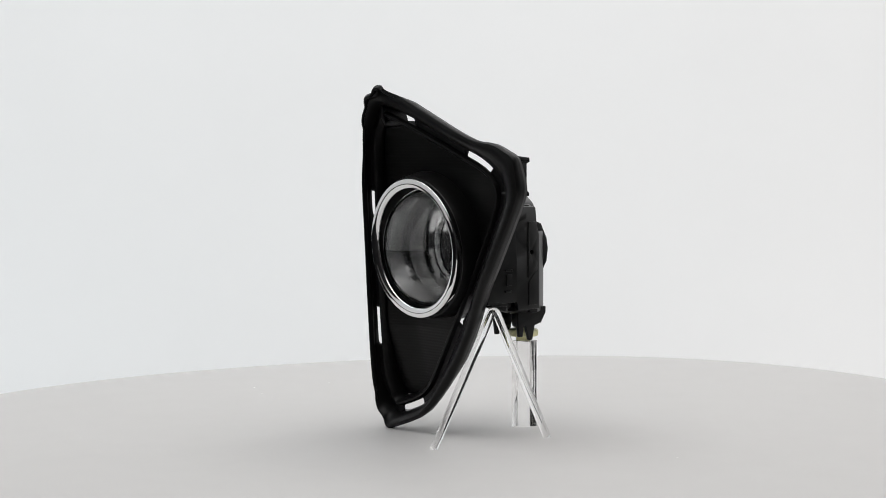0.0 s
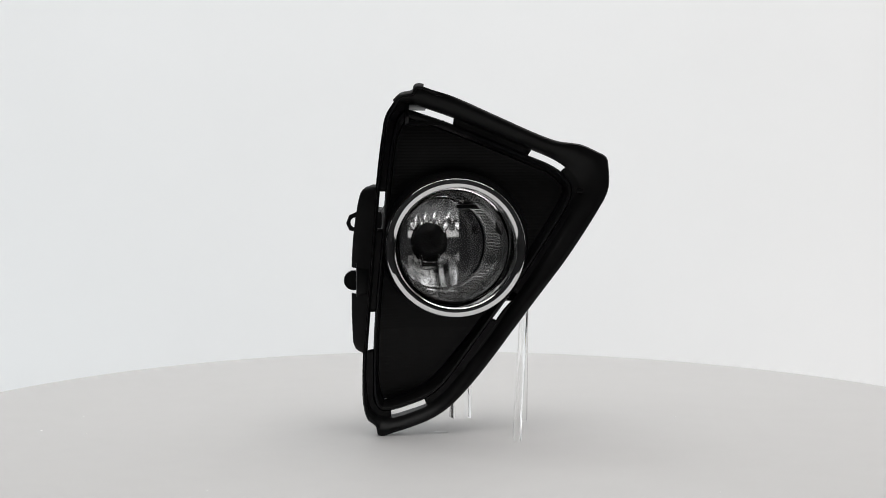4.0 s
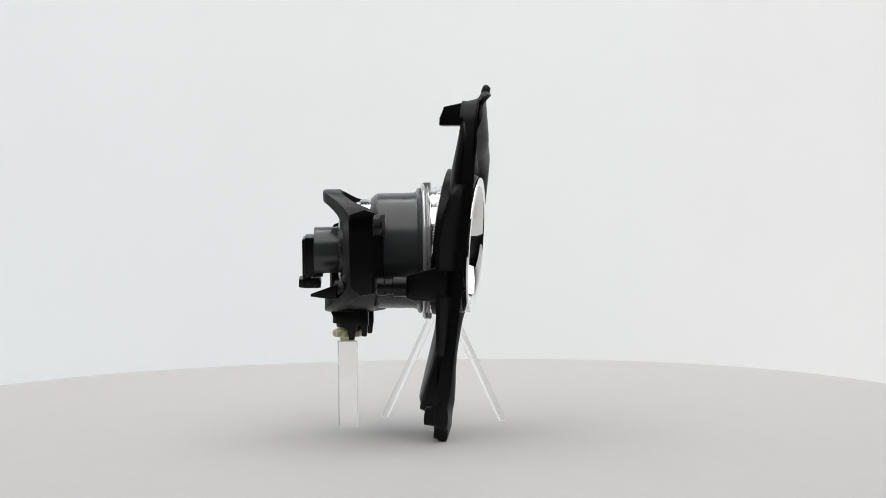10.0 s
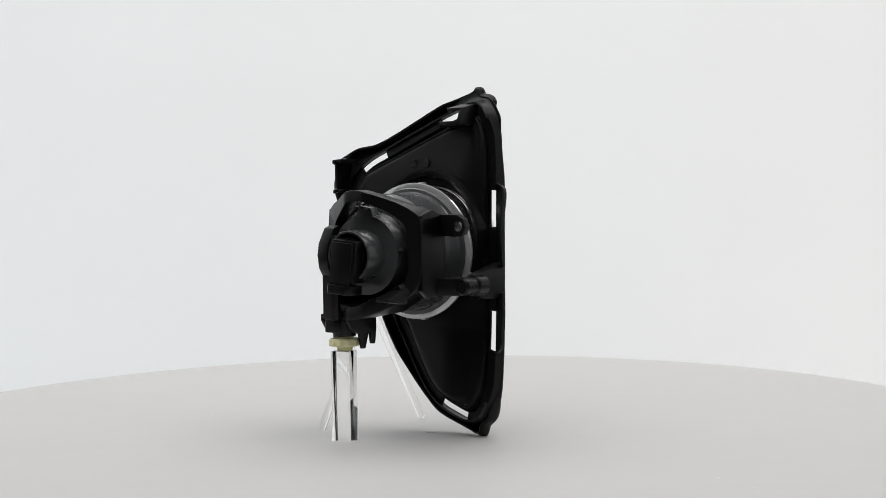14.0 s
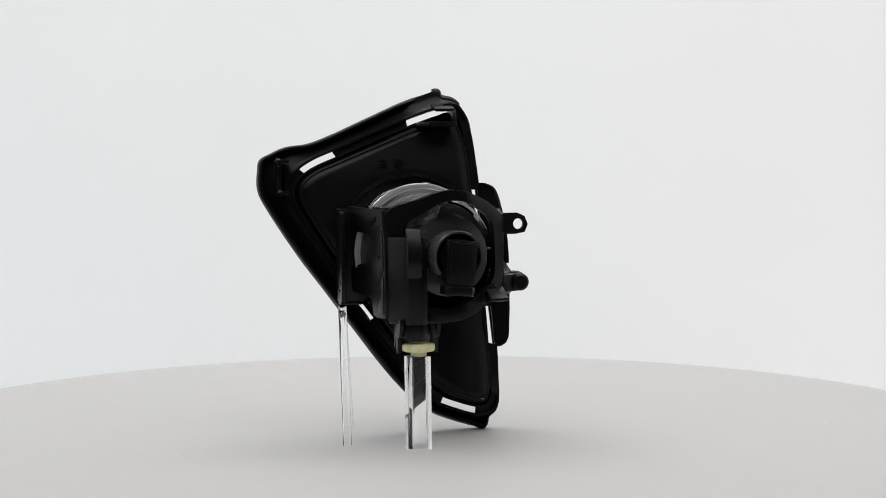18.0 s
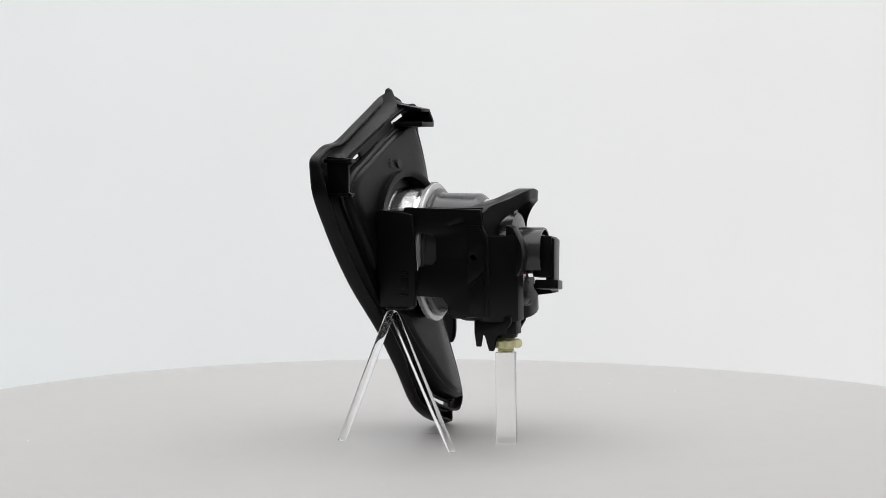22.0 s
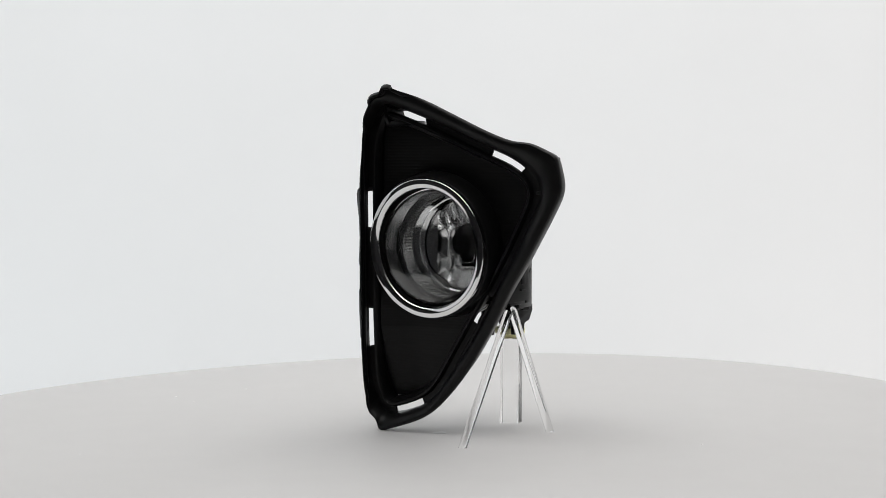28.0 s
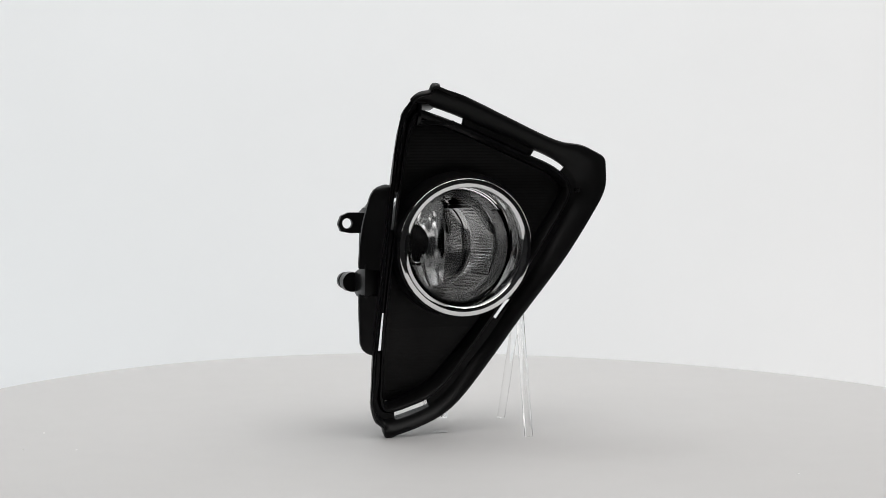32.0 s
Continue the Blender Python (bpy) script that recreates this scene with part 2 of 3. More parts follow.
def make_bezel(lamp):
    edge = smooth_loop([(*p, 0) for p in OUTLINE], 9)
    mid = smooth_loop([(*p, 0) for p in GROOVE], 9)
    n = len(edge)
    normal = []
    for i in range(n):
        way = mid[(i + 3) % n] - mid[i - 3]
        normal.append(Vector((way.y, -way.x, 0)).normalized())
    for _ in range(10):
        normal = [(normal[i - 1] + normal[i] * 2 + normal[(i + 1) % n]).normalized() for i in range(n)]
    straight = [1.0 if p.x < 0 and 24 < p.y < 246 else 0.0 for p in edge]
    for _ in range(25):
        straight = [(straight[i - 1] + straight[i] * 2 + straight[(i + 1) % n]) / 4 for i in range(n)]

    def loop(zone, d, w):
        """zone 0: from the outer edge, as a share of the rim's width beyond 2 mm; 1: from the groove's middle inwards."""
        out = []
        for i in range(n):
            wide = (mid[i] - edge[i]).length
            if zone == 0:
                p = edge[i].lerp(mid[i], min(d / wide, 0.3 - 0.26 * straight[i]) if d < 2.1 else (d - 2) * (1 - min(2.4, (0.34 + 0.16 * straight[i]) * wide) / wide))
            else:
                draft = 1.5 * max(0.0, d - 7.5) / 2.1 * ease(75, 35, mid[i].y) * ease(-25, 5, mid[i].x)
                p = mid[i] + normal[i] * (d * (1 + 0.4 * straight[i]) if d < 3 else d * (1 - 0.35 * straight[i]) + 1.6 * straight[i] + draft)
            x, v = p.x, p.y
            foot = ease(64, 40, v) * ease(-10, 14, x) if w > 8 else 0  # the rim is shallower at its slanted foot
            k = 1 - 0.2 * foot - 0.62 * ease(258, 268, v) * ease(40, 0, x) - 0.12 * ease(22, 4, v) * (1 - foot) - 0.65 * max(straight[i], ease(225, 245, v) * ease(-8, -24, x)) - 0.3 * ease(190, 225, v) if zone == 0 and d < 2.1 else 1 - 0.4 * straight[i]
            swell = 0
            if zone == 0 and d < 2.95:
                swell = 2.0 * ease(60, 115, x) * ease(140, 195, v) - max(2.2 * straight[i] * ease(225, 195, v), 2.2 * ease(34, 14, v) * ease(5, -25, x))
                swell += 5.0 * ease(5, 45, x) * ease(125, 75, v)
            out.append(Vector((x, (pan_depth(v, x) * w / 20 if d > 7.5 else w * k) + swell, v)))
        for _ in range(int(d * 1.5) if zone else 0):
            out = [(out[i - 1] + out[i] * 2 + out[(i + 1) % n]) / 4 for i in range(n)]
        return out

    section = [(0, 2.0, 12.5), (0, 1.0, 8.5), (0, 0.2, 5.4), (0, 0, 3.6), (0, 0.3, 2.2), (0, 1.1, 1.0), (0, 2.17, 0.4), (0, 2.28, 0.2), (0, 2.45, 1.2), (0, 2.65, 3.2), (0, 2.82, 5.8),
               (0, 2.94, 8.8), (0, 3.0, 11), (1, 2.3, 11.4), (1, 2.8, 10), (1, 3.8, 8.4), (1, 5.4, 8.4), (1, 6.8, 10), (1, 8.2, 15.5), (1, 9.6, 20)]
    loops = [loop(*s) for s in section]
    groove = 12
    slots = []
    for u, v, half in ((-6, 250, 19), (86, 213.5, 14.5), (-21, 16.3, 14.5), (55.5, 98.5, 14), (-42.5, 176, 15.5), (-50, 80.5, 15.3)):
        slots.append((Vector((u, 0, v)), half))
    bm = bmesh.new()
    rows = [[bm.verts.new(p) for p in row] for row in loops]
    middle = [(p + q) / 2 for p, q in zip(loops[groove], loops[groove + 1])]
    for k, (p, q) in enumerate(zip(rows, rows[1:])):
        for i in range(n):
            j = (i + 1) % n
            if k == groove:
                c = (middle[i] + middle[j]) / 2
                if any((Vector((c.x, 0, c.z)) - s).length < h for s, h in slots):
                    continue
            bm.faces.new((p[i], p[j], q[j], q[i]))
    shell = part("rim", bm, BLACK, lamp, "black grained plastic rim with narrow slots", LEAN, 40, Vector((0, -1, 0)))
    thick = shell.modifiers.new("thickness", "SOLIDIFY")
    thick.thickness, thick.offset = 0.0022, -1

    # a skirt behind the outer wall of the groove, but for the straight side
    skirt = bmesh.new()
    rim_in = loops[groove]
    run = [i for i in range(n) if straight[i] < 0.2]
    start = next(i for i in range(n) if straight[i] < 0.2 and straight[i - 1] >= 0.2)
    order = [(start + k) % n for k in range(len(run))]
    rows = []
    for i in order:
        p, out = rim_in[i], (edge[i] - mid[i]).normalized()
        out = Vector((out.x, 0, out.y))
        deep = 4.5 + 1.5 * ease(32, 16, p.z) * ease(-8, -22, p.x)
        rows.append([skirt.verts.new(p + out * a + Vector((0, b, 0))) for a, b in ((0.1, 0.5), (0.1, deep), (1.9, deep), (1.9, 0.5))])
    for p, q in zip(rows, rows[1:]):
        for k in range(4):
            skirt.faces.new((p[k], q[k], q[(k + 1) % 4], p[(k + 1) % 4]))
    skirt.faces.new(rows[0])
    skirt.faces.new(rows[-1][::-1])
    part("groove_skirt", skirt, BLACK, lamp, "", LEAN)

    # ribbed pan between the rim and the round opening: ribs in front, plain behind
    inner = loops[-1]
    cx, cz = RING_AT
    low, high = min(p.z for p in inner) + 0.2, max(p.z for p in inner) - 0.2
    count, cols, pitch = 400, 14, 2.4

    def span(z):
        xs = []
        for p, q in zip(inner, inner[1:] + inner[:1]):
            if (p.z - z) * (q.z - z) < 0:
                xs.append(p.x + (q.x - p.x) * (z - p.z) / (q.z - p.z))
        return (min(xs), max(xs)) if xs else (cx, cx)

    for back in (0, 1):
        pan = bmesh.new()
        rows = []
        over = 1.2 if back else 1.6
        for k in range(count + 1):
            z = low + (high - low) * k / count
            x0, x1 = span(z)
            gap = math.sqrt(max(0.0, 56.5**2 - (z - cz)**2))
            pair = []
            for a, b in ((x0 - over, min(x1 + over, max(x0 - over, cx - gap))), (max(x0 - over, min(x1 + over, cx + gap)), x1 + over)):
                row = []
                for c in range(cols + 1):
                    x = a + (b - a) * (0.5 - 0.5 * math.cos(math.pi * c / cols) if back else c / cols)
                    if back:  # the back is rounded into the pocket's walls
                        rib = 2.4 - 2.1 * (1 - min(ease(-1.5, 5, x - x0), ease(-1.5, 5, x1 - x), ease(0, 6, z - low), ease(0, 6, high - z)))
                    else:
                        rib = 0.06 * math.cos(2 * math.pi * z / pitch)
                    row.append(pan.verts.new((x, pan_depth(z, x) + rib, z)))
                pair.append(row)
            rows.append(pair)
        for p, q in zip(rows, rows[1:]):
            for side in (0, 1):
                for c in range(cols):
                    quad = (p[side][c], p[side][c + 1], q[side][c + 1], q[side][c])
                    pan.faces.new(quad if not back else quad[::-1])
        bmesh.ops.remove_doubles(pan, verts=pan.verts, dist=0.02)
        if back:
            part("panel_back", pan, BLACK, lamp, "plain black back of the panel", LEAN, 75)
        else:
            part("ribbed_panel", pan, RIBS, lamp, "black panel with fine horizontal ribs", LEAN, 75)

    collar = turned([(58.8, 24.5), (58.5, 20.5), (57.4, 12), (56.2, 4), (55, 1.0), (53.4, 1.2), (52.8, 6), (53, 23), (56, 24.5)], 128, True)
    part("collar", collar, BLACK, lamp, "", LEAN @ mm(cx, 0, cz))
    ring = turned([(53.4, 8), (54.1, 2.4), (54.2, 0.4), (54.17, -0.1), (54.08, -0.5), (53.92, -0.78), (53.7, -0.94), (53.4, -1.02), (52.6, -1.1), (51.6, -1.19),
                   (50.9, -1.25), (50.4, -1.28), (50.15, -1.25), (49.8, -1.16), (49.2, -0.97), (48.6, -0.74), (48.0, -0.46), (47.5, -0.18), (47.1, 0.1), (46.85, 0.4),
                   (46.74, 0.7), (46.66, 1.1), (46.6, 1.6), (47.1, 2.2), (47.45, 1.6), (48.6, 1.4), (50.2, 0.6), (52.4, 3.0)], 192, True)
    # the funnel inside the ring runs back to the lens, far deeper on the outer side
    for v in ring.verts:
        r = math.hypot(v.co.x, v.co.z)
        deep = max(0.0, v.co.x / r)**1.25 * min(1.0, max(0.0, (47.5 - r) / 0.85))
        v.co.x, v.co.z = v.co.x * (1 - 3.8 * deep / r), v.co.z * (1 - 3.8 * deep / r)
        v.co.y += 16.0 * deep
    # black plate added to block the bright view through the gap round the lens
    web = turned([(45.7, 13.0), (53.2, 13.0), (53.2, 14.4), (45.7, 14.4)], 96, True)
    for v in web.verts:
        v.co.y += 0.17 * v.co.x
    part("collar_web", web, BLACK, lamp, "", LEAN @ mm(cx, 0, cz, -2, 0, -1))
    part("trim_ring", ring, CHROME, lamp, "bright chrome trim ring", LEAN @ mm(cx, -2.8, cz, -2, 0, -1), 50)


RIBS = material("black_ribbed_plastic", (0.0035, 0.0035, 0.0037), 0.36, spread=0.2, scale=120, bump=0.2, bump_scale=1500, rough_spread=0.05, sheen=0.16)


MARKS = ((34, 214, 3), (34, 211.5, 2.2), (34, 209, 3))


def make_bezel_fixings(lamp):
    # flanges along the straight side
    def between(table, v):
        for (a, p), (b, q) in zip(table, table[1:]):
            if v <= b:
                return p + (q - p) * (v - a) / (b - a)
        return table[-1][1]

    outer = ((62, -58), (64.5, -62.5), (70, -65), (93, -66), (134, -66), (150, -65.0), (165, -63.4), (182, -60.7), (189, -58.8), (192.5, -56), (195, -49))
    depth = ((62, 9), (71, 10), (110, 14), (149, 18.3), (166, 17), (195, 9.5), (202, 7))
    for v0, v1 in ((129, 195), (62, 108.5)):
        bm = bmesh.new()
        rows = []
        for k in range(19):
            v = v0 + (v1 - v0) * (0.5 - 0.5 * math.cos(math.pi * k / 18))
            e = -56.2 + (v - 62) * 10.8 / 141
            o, d = between(outer, v), between(depth, v)
            rows.append([bm.verts.new((x, w, v)) for x, w in ((e + 1.5, 3.5), (e - 0.5, 4), (o + 2, d - 3), (o, d - 1), (o, d + 2), (o + 2, d + 2), (o + 2.2, d),
                                                              (e + 1.5, 6.5))])
        for p, q in zip(rows, rows[1:]):
            for k in range(8):
                bm.faces.new((p[k], q[k], q[(k + 1) % 8], p[(k + 1) % 8]))
        bm.faces.new(rows[0])
        bm.faces.new(rows[-1][::-1])
        part("side_flange", bm, BLACK, lamp, "", LEAN)
    # top hook: a tray with a hole in its floor
    hook = slab([(-24, -31), (6, -31), (4, -20), (-2, -8.5), (-24, -8.5)], 243.5, 247.5, 0.8, "z", [circle(-11, -17, 3.6)])
    hook = slab([(-34, 250), (-34, 262.5), (-12.5, 257.8), (-8.8, 249), (-8.8, 244), (-30, 243.6)], -24.5, -21.5, 0.7, "x", bm=hook)
    hook = slab([(-34, 259.5), (-34, 262.5), (-12, 258), (-12, 255.5)], -24, -8, 0.6, "x", bm=hook)
    part("top_hook", hook, GLOSS, lamp)
    # corner clip
    clip = slab([(-26, 192), (-9.5, 192), (-7, 190.5), (-7, 193.5), (-9.5, 195), (-9.5, 214.5), (-6.5, 216), (-6.8, 219), (-27, 221)], 116.5, 119.5, 0.6, "x")
    clip = block(110, 120.5, -29, -8, 216.2, 219, 0.7, clip)
    clip = block(110, 120.5, -26, -9, 191.5, 194, 0.7, clip)
    part("corner_clip", clip, GLOSS, lamp)
    # outer mounting arm beside the lamp body
    arm = slab([(-8, 107), (21, 108), (22, 134), (20, 166), (19, 177), (-8, 180.5), (-9, 140)], 70.5, 74.5, 0.8, "x")
    arm = slab([(50, -4), (74, -4), (74, 13), (58, 13), (54, 5)], 105.2, 108, 0.7, "z", bm=arm)
    arm = slab([(46, -11), (74, -11), (74, 9), (46, 9)], 176.5, 179.5, 0.7, "z", bm=arm)
    arm = block(56, 72, 6, 10, 164, 178, 0.8, arm)
    arm = slab([(74, 107), (74, 178), (49, 178), (49, 160), (57, 154), (57, 138), (50, 132), (50, 112), (56, 107)], 8.5, 12, 0.7, bm=arm)
    part("mounting_arm", arm, GLOSS, lamp)
    for z0, z1, x1 in ((132.3, 133.4, 76), (116, 117.1, 76), (121, 129.5, 75.2)):
        part("latch_ledge", block(73.8, x1, 9 if x1 > 75.5 else 10, 16, z0, z1, 0.3), GLOSS, lamp)
    # arm on the straight side that holds the peg
    arm = slab([(-17, 109.3), (8, 109.6), (18, 114), (18, 125.5), (12, 129), (-17, 137)], -62.5, -51, 1.2, "x")
    part("peg_arm", arm, GLOSS, lamp)
    # moulder's marks on the back, worn past reading
    for u, v, wide in MARKS:
        bar = block(u - wide, u + wide, 19.3, 19.9, v - 0.5, v + 0.5, 0)
        part("moulded_mark", bar, GLOSS, lamp, "", LEAN)
    dial = turned([(0, 19.9), (3.6, 19.9), (3.8, 19.3), (0, 19.3)], 24)
    part("moulded_mark", dial, GLOSS, lamp, "", LEAN @ mm(21, 0, 211))


UNIT = mm(10.5, 5, 145, 0, 0, 9)  # the lamp body's own axis, turned a little outwards


def make_unit(lamp):
    lens = turned([(47.0, -1), (49.0, -1), (47.8, -3), (47.3, -14), (47.0, -20), (46.5, -23.8), (45.5, -26.2), (43, -27.8), (32, -30.4), (16, -32.2), (0.0, -32.8),
                   (0.0, -30.6), (15, -30), (31, -28.2), (41.6, -25.8), (43.6, -24.4), (44.5, -22.5), (45.0, -14), (45.6, -3)], 160, True)
    def raised(bm):
        """The optics sit a little higher than the shell behind them."""
        for v in bm.verts:
            v.co.z += 4.5 * ease(3, -10, v.co.y)
        return bm

    LIFT = mm(0, 0, 4.5)
    glass = part("lens", raised(lens), LENS, lamp, "clear domed plastic lens", UNIT, 60)
    glass.visible_shadow = False
    rim = turned([(46, -0.6), (49.5, -0.6), (51.5, -0.4), (52.7, 0.2), (52.8, 1.0), (51.7, 1.6), (51.5, 2.2), (52.6, 2.5), (53.8, 3.0), (54.2, 3.8),
                  (53.8, 5), (52, 5.8), (46.4, 6)], 160, True)
    part("lens_rim", rim, RIMMED, lamp, "glossy clear sealing rim", UNIT)
    band = turned([(43.9, -23.2), (44.1, -13), (44.3, -6), (44.0, 0), (43.6, 8)], 960, wave=lambda a, y: 0.3 * abs(math.cos(60 * a)))
    part("ribbed_band", raised(band), RIBBED, lamp, "clear band with fine ribs", UNIT, 80)
    # sleeve added to tone the lens's edge zone, in place of its side wall
    well = turned([(43.2, -23.6), (43.5, -13), (43.5, -5.8)], 900, wave=lambda a, y: 0.25 * math.cos(2 * math.pi * 43 * math.sin(a) / 2.3) * ease(0.2, 0.4, math.cos(a)))
    part("lens_well", well, WELL, lamp, "silvery inner sleeve standing in for the lens's side wall", UNIT @ LIFT)
    # reflector: a silvered tube whose wall is ribbed, with upright facets at its back
    bm = bmesh.new()
    n = 720
    walls = (((43.5, -6), (43.5, 4), (43.4, 4.5), (40.3, 15), (40.1, 15.5), (39.5, 28)), ((43.5, -6), (43.4, -2), (43.3, -1.5), (41, 15), (40.9, 16), (39, 28)))

    def wall_radius(a, y):
        """Ribs as level as slats: on the straight side a short bevel, on the outer side the whole wall."""
        c = math.cos(a)
        def at(table):
            return next(p + (q - p) * (y - b) / (d - b) for (p, b), (q, d) in zip(table, table[1:]) if y <= d + 1e-6)
        s = ease(-0.25, 0.25, c)
        r = at(walls[0]) * (1 - s) + at(walls[1]) * s
        comb = ease(4, 5.5, y) * ease(15.5, 14.5, y) * (1 - s) + ease(-2, -0.5, y) * ease(28, 26.5, y) * s
        return r + 0.34 * comb * math.cos(2 * math.pi * r * math.sin(a) / 2.5) * ease(0.12, 0.4, abs(c))

    rows = []
    for k in range(53):
        y = -6 + 34 * k / 52
        rows.append([bm.verts.new((wall_radius(2 * math.pi * i / n, y) * math.cos(2 * math.pi * i / n), y,
                                   wall_radius(2 * math.pi * i / n, y) * math.sin(2 * math.pi * i / n))) for i in range(n)])
    for r, y in ((38.6, 28.4), (38.3, 30), (37.2, 44), (36.4, 49.5), (34.5, 56)):
        rows.append([bm.verts.new((r * math.cos(2 * math.pi * i / n), y, r * math.sin(2 * math.pi * i / n))) for i in range(n)])
    for p, q in zip(rows, rows[1:]):
        for i in range(n):
            j = (i + 1) % n
            bm.faces.new((p[i], p[j], q[j], q[i]))
    part("reflector", bm, MIRROR, lamp, "silvered reflector tube with fine level ribs", UNIT @ LIFT, 30, Vector((0, 0, 0)))
    # facets: x from, x to, how far each is tipped sideways and hollowed, above and below the break
    strips = ((-37, -26.5, -0.04, 0.002, 0.12, 0.006), (-26.5, -20.5, -0.1, 0.02, 0.06, 0.02), (-20.5, -13.2, 0.14, 0.022, -0.1, 0.016),
              (-13.2, -5.4, 0.03, 0.025, 0.02, 0.006), (-5.4, 2.2, -0.08, 0.02, 0.05, 0.01), (2.2, 8.6, 0.05, 0.015, -0.08, 0.02),
              (8.6, 17.0, -0.16, 0.016, 0.1, 0.02), (17.0, 37, 0.03, 0.001, -0.05, 0.002))
    for x0, x1, tip_up, bow_up, tip_low, bow_low in strips:
        wide = x1 - x0 > 9
        breaks = ((-36.4, -17), (-17, 36.4)) if wide else ((-36.4, -14), (-14, 36.4))
        for b, (z0, z1) in enumerate(breaks):
            tip, bow = (tip_low, bow_low) if b == 0 else (tip_up, bow_up)
            cell = bmesh.new()
            rows = []
            for k in range(17):
                z = z0 + (z1 - z0) * k / 16
                reach = math.sqrt(max(0.0, 37.1**2 - z * z))
                row = []
                for c in range(11):
                    x = min(reach, max(-reach, x0 + (x1 - x0) * c / 10))
                    m = x - (x0 + x1) / 2
                    if wide:
                        bowl = 33 + 0.2 * (-17 - z) if b == 0 else 34.5 + 0.05 * z
                    else:
                        bowl = 53 - 20 * (z / 37)**2
                    row.append(cell.verts.new((x, bowl + tip * m + bow * m * m, z)))
                rows.append(row)
            for p, q in zip(rows, rows[1:]):
                for c in range(10):
                    if (p[c].co - p[c + 1].co).length > 0.01 or (q[c].co - q[c + 1].co).length > 0.01:
                        cell.faces.new((p[c], p[c + 1], q[c + 1], q[c]))
            if wide:  # a side step runs back to the deeper facets
                c = 10 if x0 < 0 else 0
                step = [(row[c], cell.verts.new((row[c].co.x, 54, row[c].co.z))) for row in rows]
                for (p, pb), (q, qb) in zip(step, step[1:]):
                    cell.faces.new((p, q, qb, pb))
            bmesh.ops.remove_doubles(cell, verts=cell.verts, dist=0.005)
            for v in [v for v in cell.verts if not v.link_faces]:
                cell.verts.remove(v)
            part("facet", cell, MIRROR, lamp, "", UNIT @ LIFT, 40, Vector((0, -1, 0)))
    backing = turned([(0, 56), (34.6, 56), (34.6, 57), (0, 57)], 48)
    part("reflector_back", backing, MIRROR, lamp, "", UNIT @ LIFT)
    shield = turned([(0, 44), (5, 44.1), (5.6, 44.8), (8.5, 44.9), (12, 46), (14.8, 48.5), (14.8, 51), (13, 51.5), (11.6, 64), (0, 64)], 64)
    shield = block(-6.5, 6.5, 47, 53, -20, -12, 1.0, shield)
    bail = rod([(-12, 45, -10), (-12.2, 43.6, -13.5), (-11, 43, -15.6), (-8, 42.8, -16.2), (-2, 42.8, -16.2), (1, 43, -15.6), (2.2, 43.6, -13.5), (2, 45, -10)], 0.55, 10)
    part("shield_clip", bail, CHROME, lamp, "bright wire clip under the bulb shield", UNIT @ LIFT)
    part("bulb_shield", shield, SHIELD, lamp, "dark round bulb shield", UNIT @ mm(-5, 0, 4.5))
    # grey shell
    body = turned([(45.0, 5.0), (50.0, 6.2), (50.4, 7.4), (49.4, 8.6), (47.2, 9.6), (46.3, 12), (45.9, 40), (44.5, 42.5), (34, 53), (31.5, 60),
                   (30.5, 70), (20, 72), (0, 72)], 128)
    part("housing", body, GREY, lamp, "dark grey plastic lamp shell", UNIT, 25)
    for a in (-8, 172):
        rib = block(30, 34.5, 50, 70, -0.8, 0.8, 0.3)
        rib.transform(Matrix.Rotation(radians(-a), 4, "Y"))
        part("shell_rib", rib, GREY, lamp, "", UNIT)
    for a in (28, 97, 200, 262):
        lug = block(50, 55.0, -2, 4, -2.2, 2.2, 0.8)
        lug.transform(Matrix.Rotation(radians(-a), 4, "Y"))
        part("rim_lug", lug, RIMMED, lamp, "", UNIT)
    # bulb holder and plug
    holder = bmesh.new()
    rows = []
    m = 40
    for k in range(m + 1):
        a = radians(-40 + 280 * k / m)
        rows.append([holder.verts.new((r * math.cos(a), y, r * math.sin(a))) for r, y in ((19.6, 68), (19.6, 90), (19.0, 91), (17.6, 91), (17.2, 90), (17.2, 68))])
    for p, q in zip(rows, rows[1:]):
        for k in range(6):
            holder.faces.new((p[k], p[(k + 1) % 6], q[(k + 1) % 6], q[k]))
    holder.faces.new(rows[0])
    holder.faces.new(rows[-1][::-1])
    part("bulb_collar", holder, GREY, lamp, "grey open bulb collar", UNIT)
    part("bulb_base", turned([(0, 70), (16, 70), (16.2, 80), (14.5, 84), (14, 90), (0, 90)], 48), GLOSS, lamp, "black bulb base", UNIT)
    part("seal", turned([(15.5, 73), (16.9, 74), (17.0, 77), (15.5, 78)], 48, True), SEAL, lamp, "rust-red rubber seal", UNIT)
    fin = slab([(-11, 19), (13, 19), (6, 38), (-5, 36)], 60, 69, 1.2)
    part("key_fin", fin, GREY, lamp, "", UNIT)
    plug = slab([(-11.5, -19), (11, -19), (11.5, 12.5), (-11.5, 12.5)], 84, 98.5, 1.2)
    plug = slab([(-9.5, -22), (9.5, -22), (9.8, 11), (-9.8, 11)], 94, 100.5, 1.4, bm=plug)
    socket = part("plug", plug, GLOSS, lamp, "black connector plug", UNIT @ mm(0, 0, 0, 0, -6, 0))
    foot = slab([(-11.5, 86), (11.5, 86), (11.5, 99), (8, 103.5), (-8, 103.5), (-11.5, 99)], -28, -21, 1.0, "z")
    part("socket_mouth", foot, GLOSS, lamp, "", UNIT @ mm(0, 0, 0, 0, -6, 0))
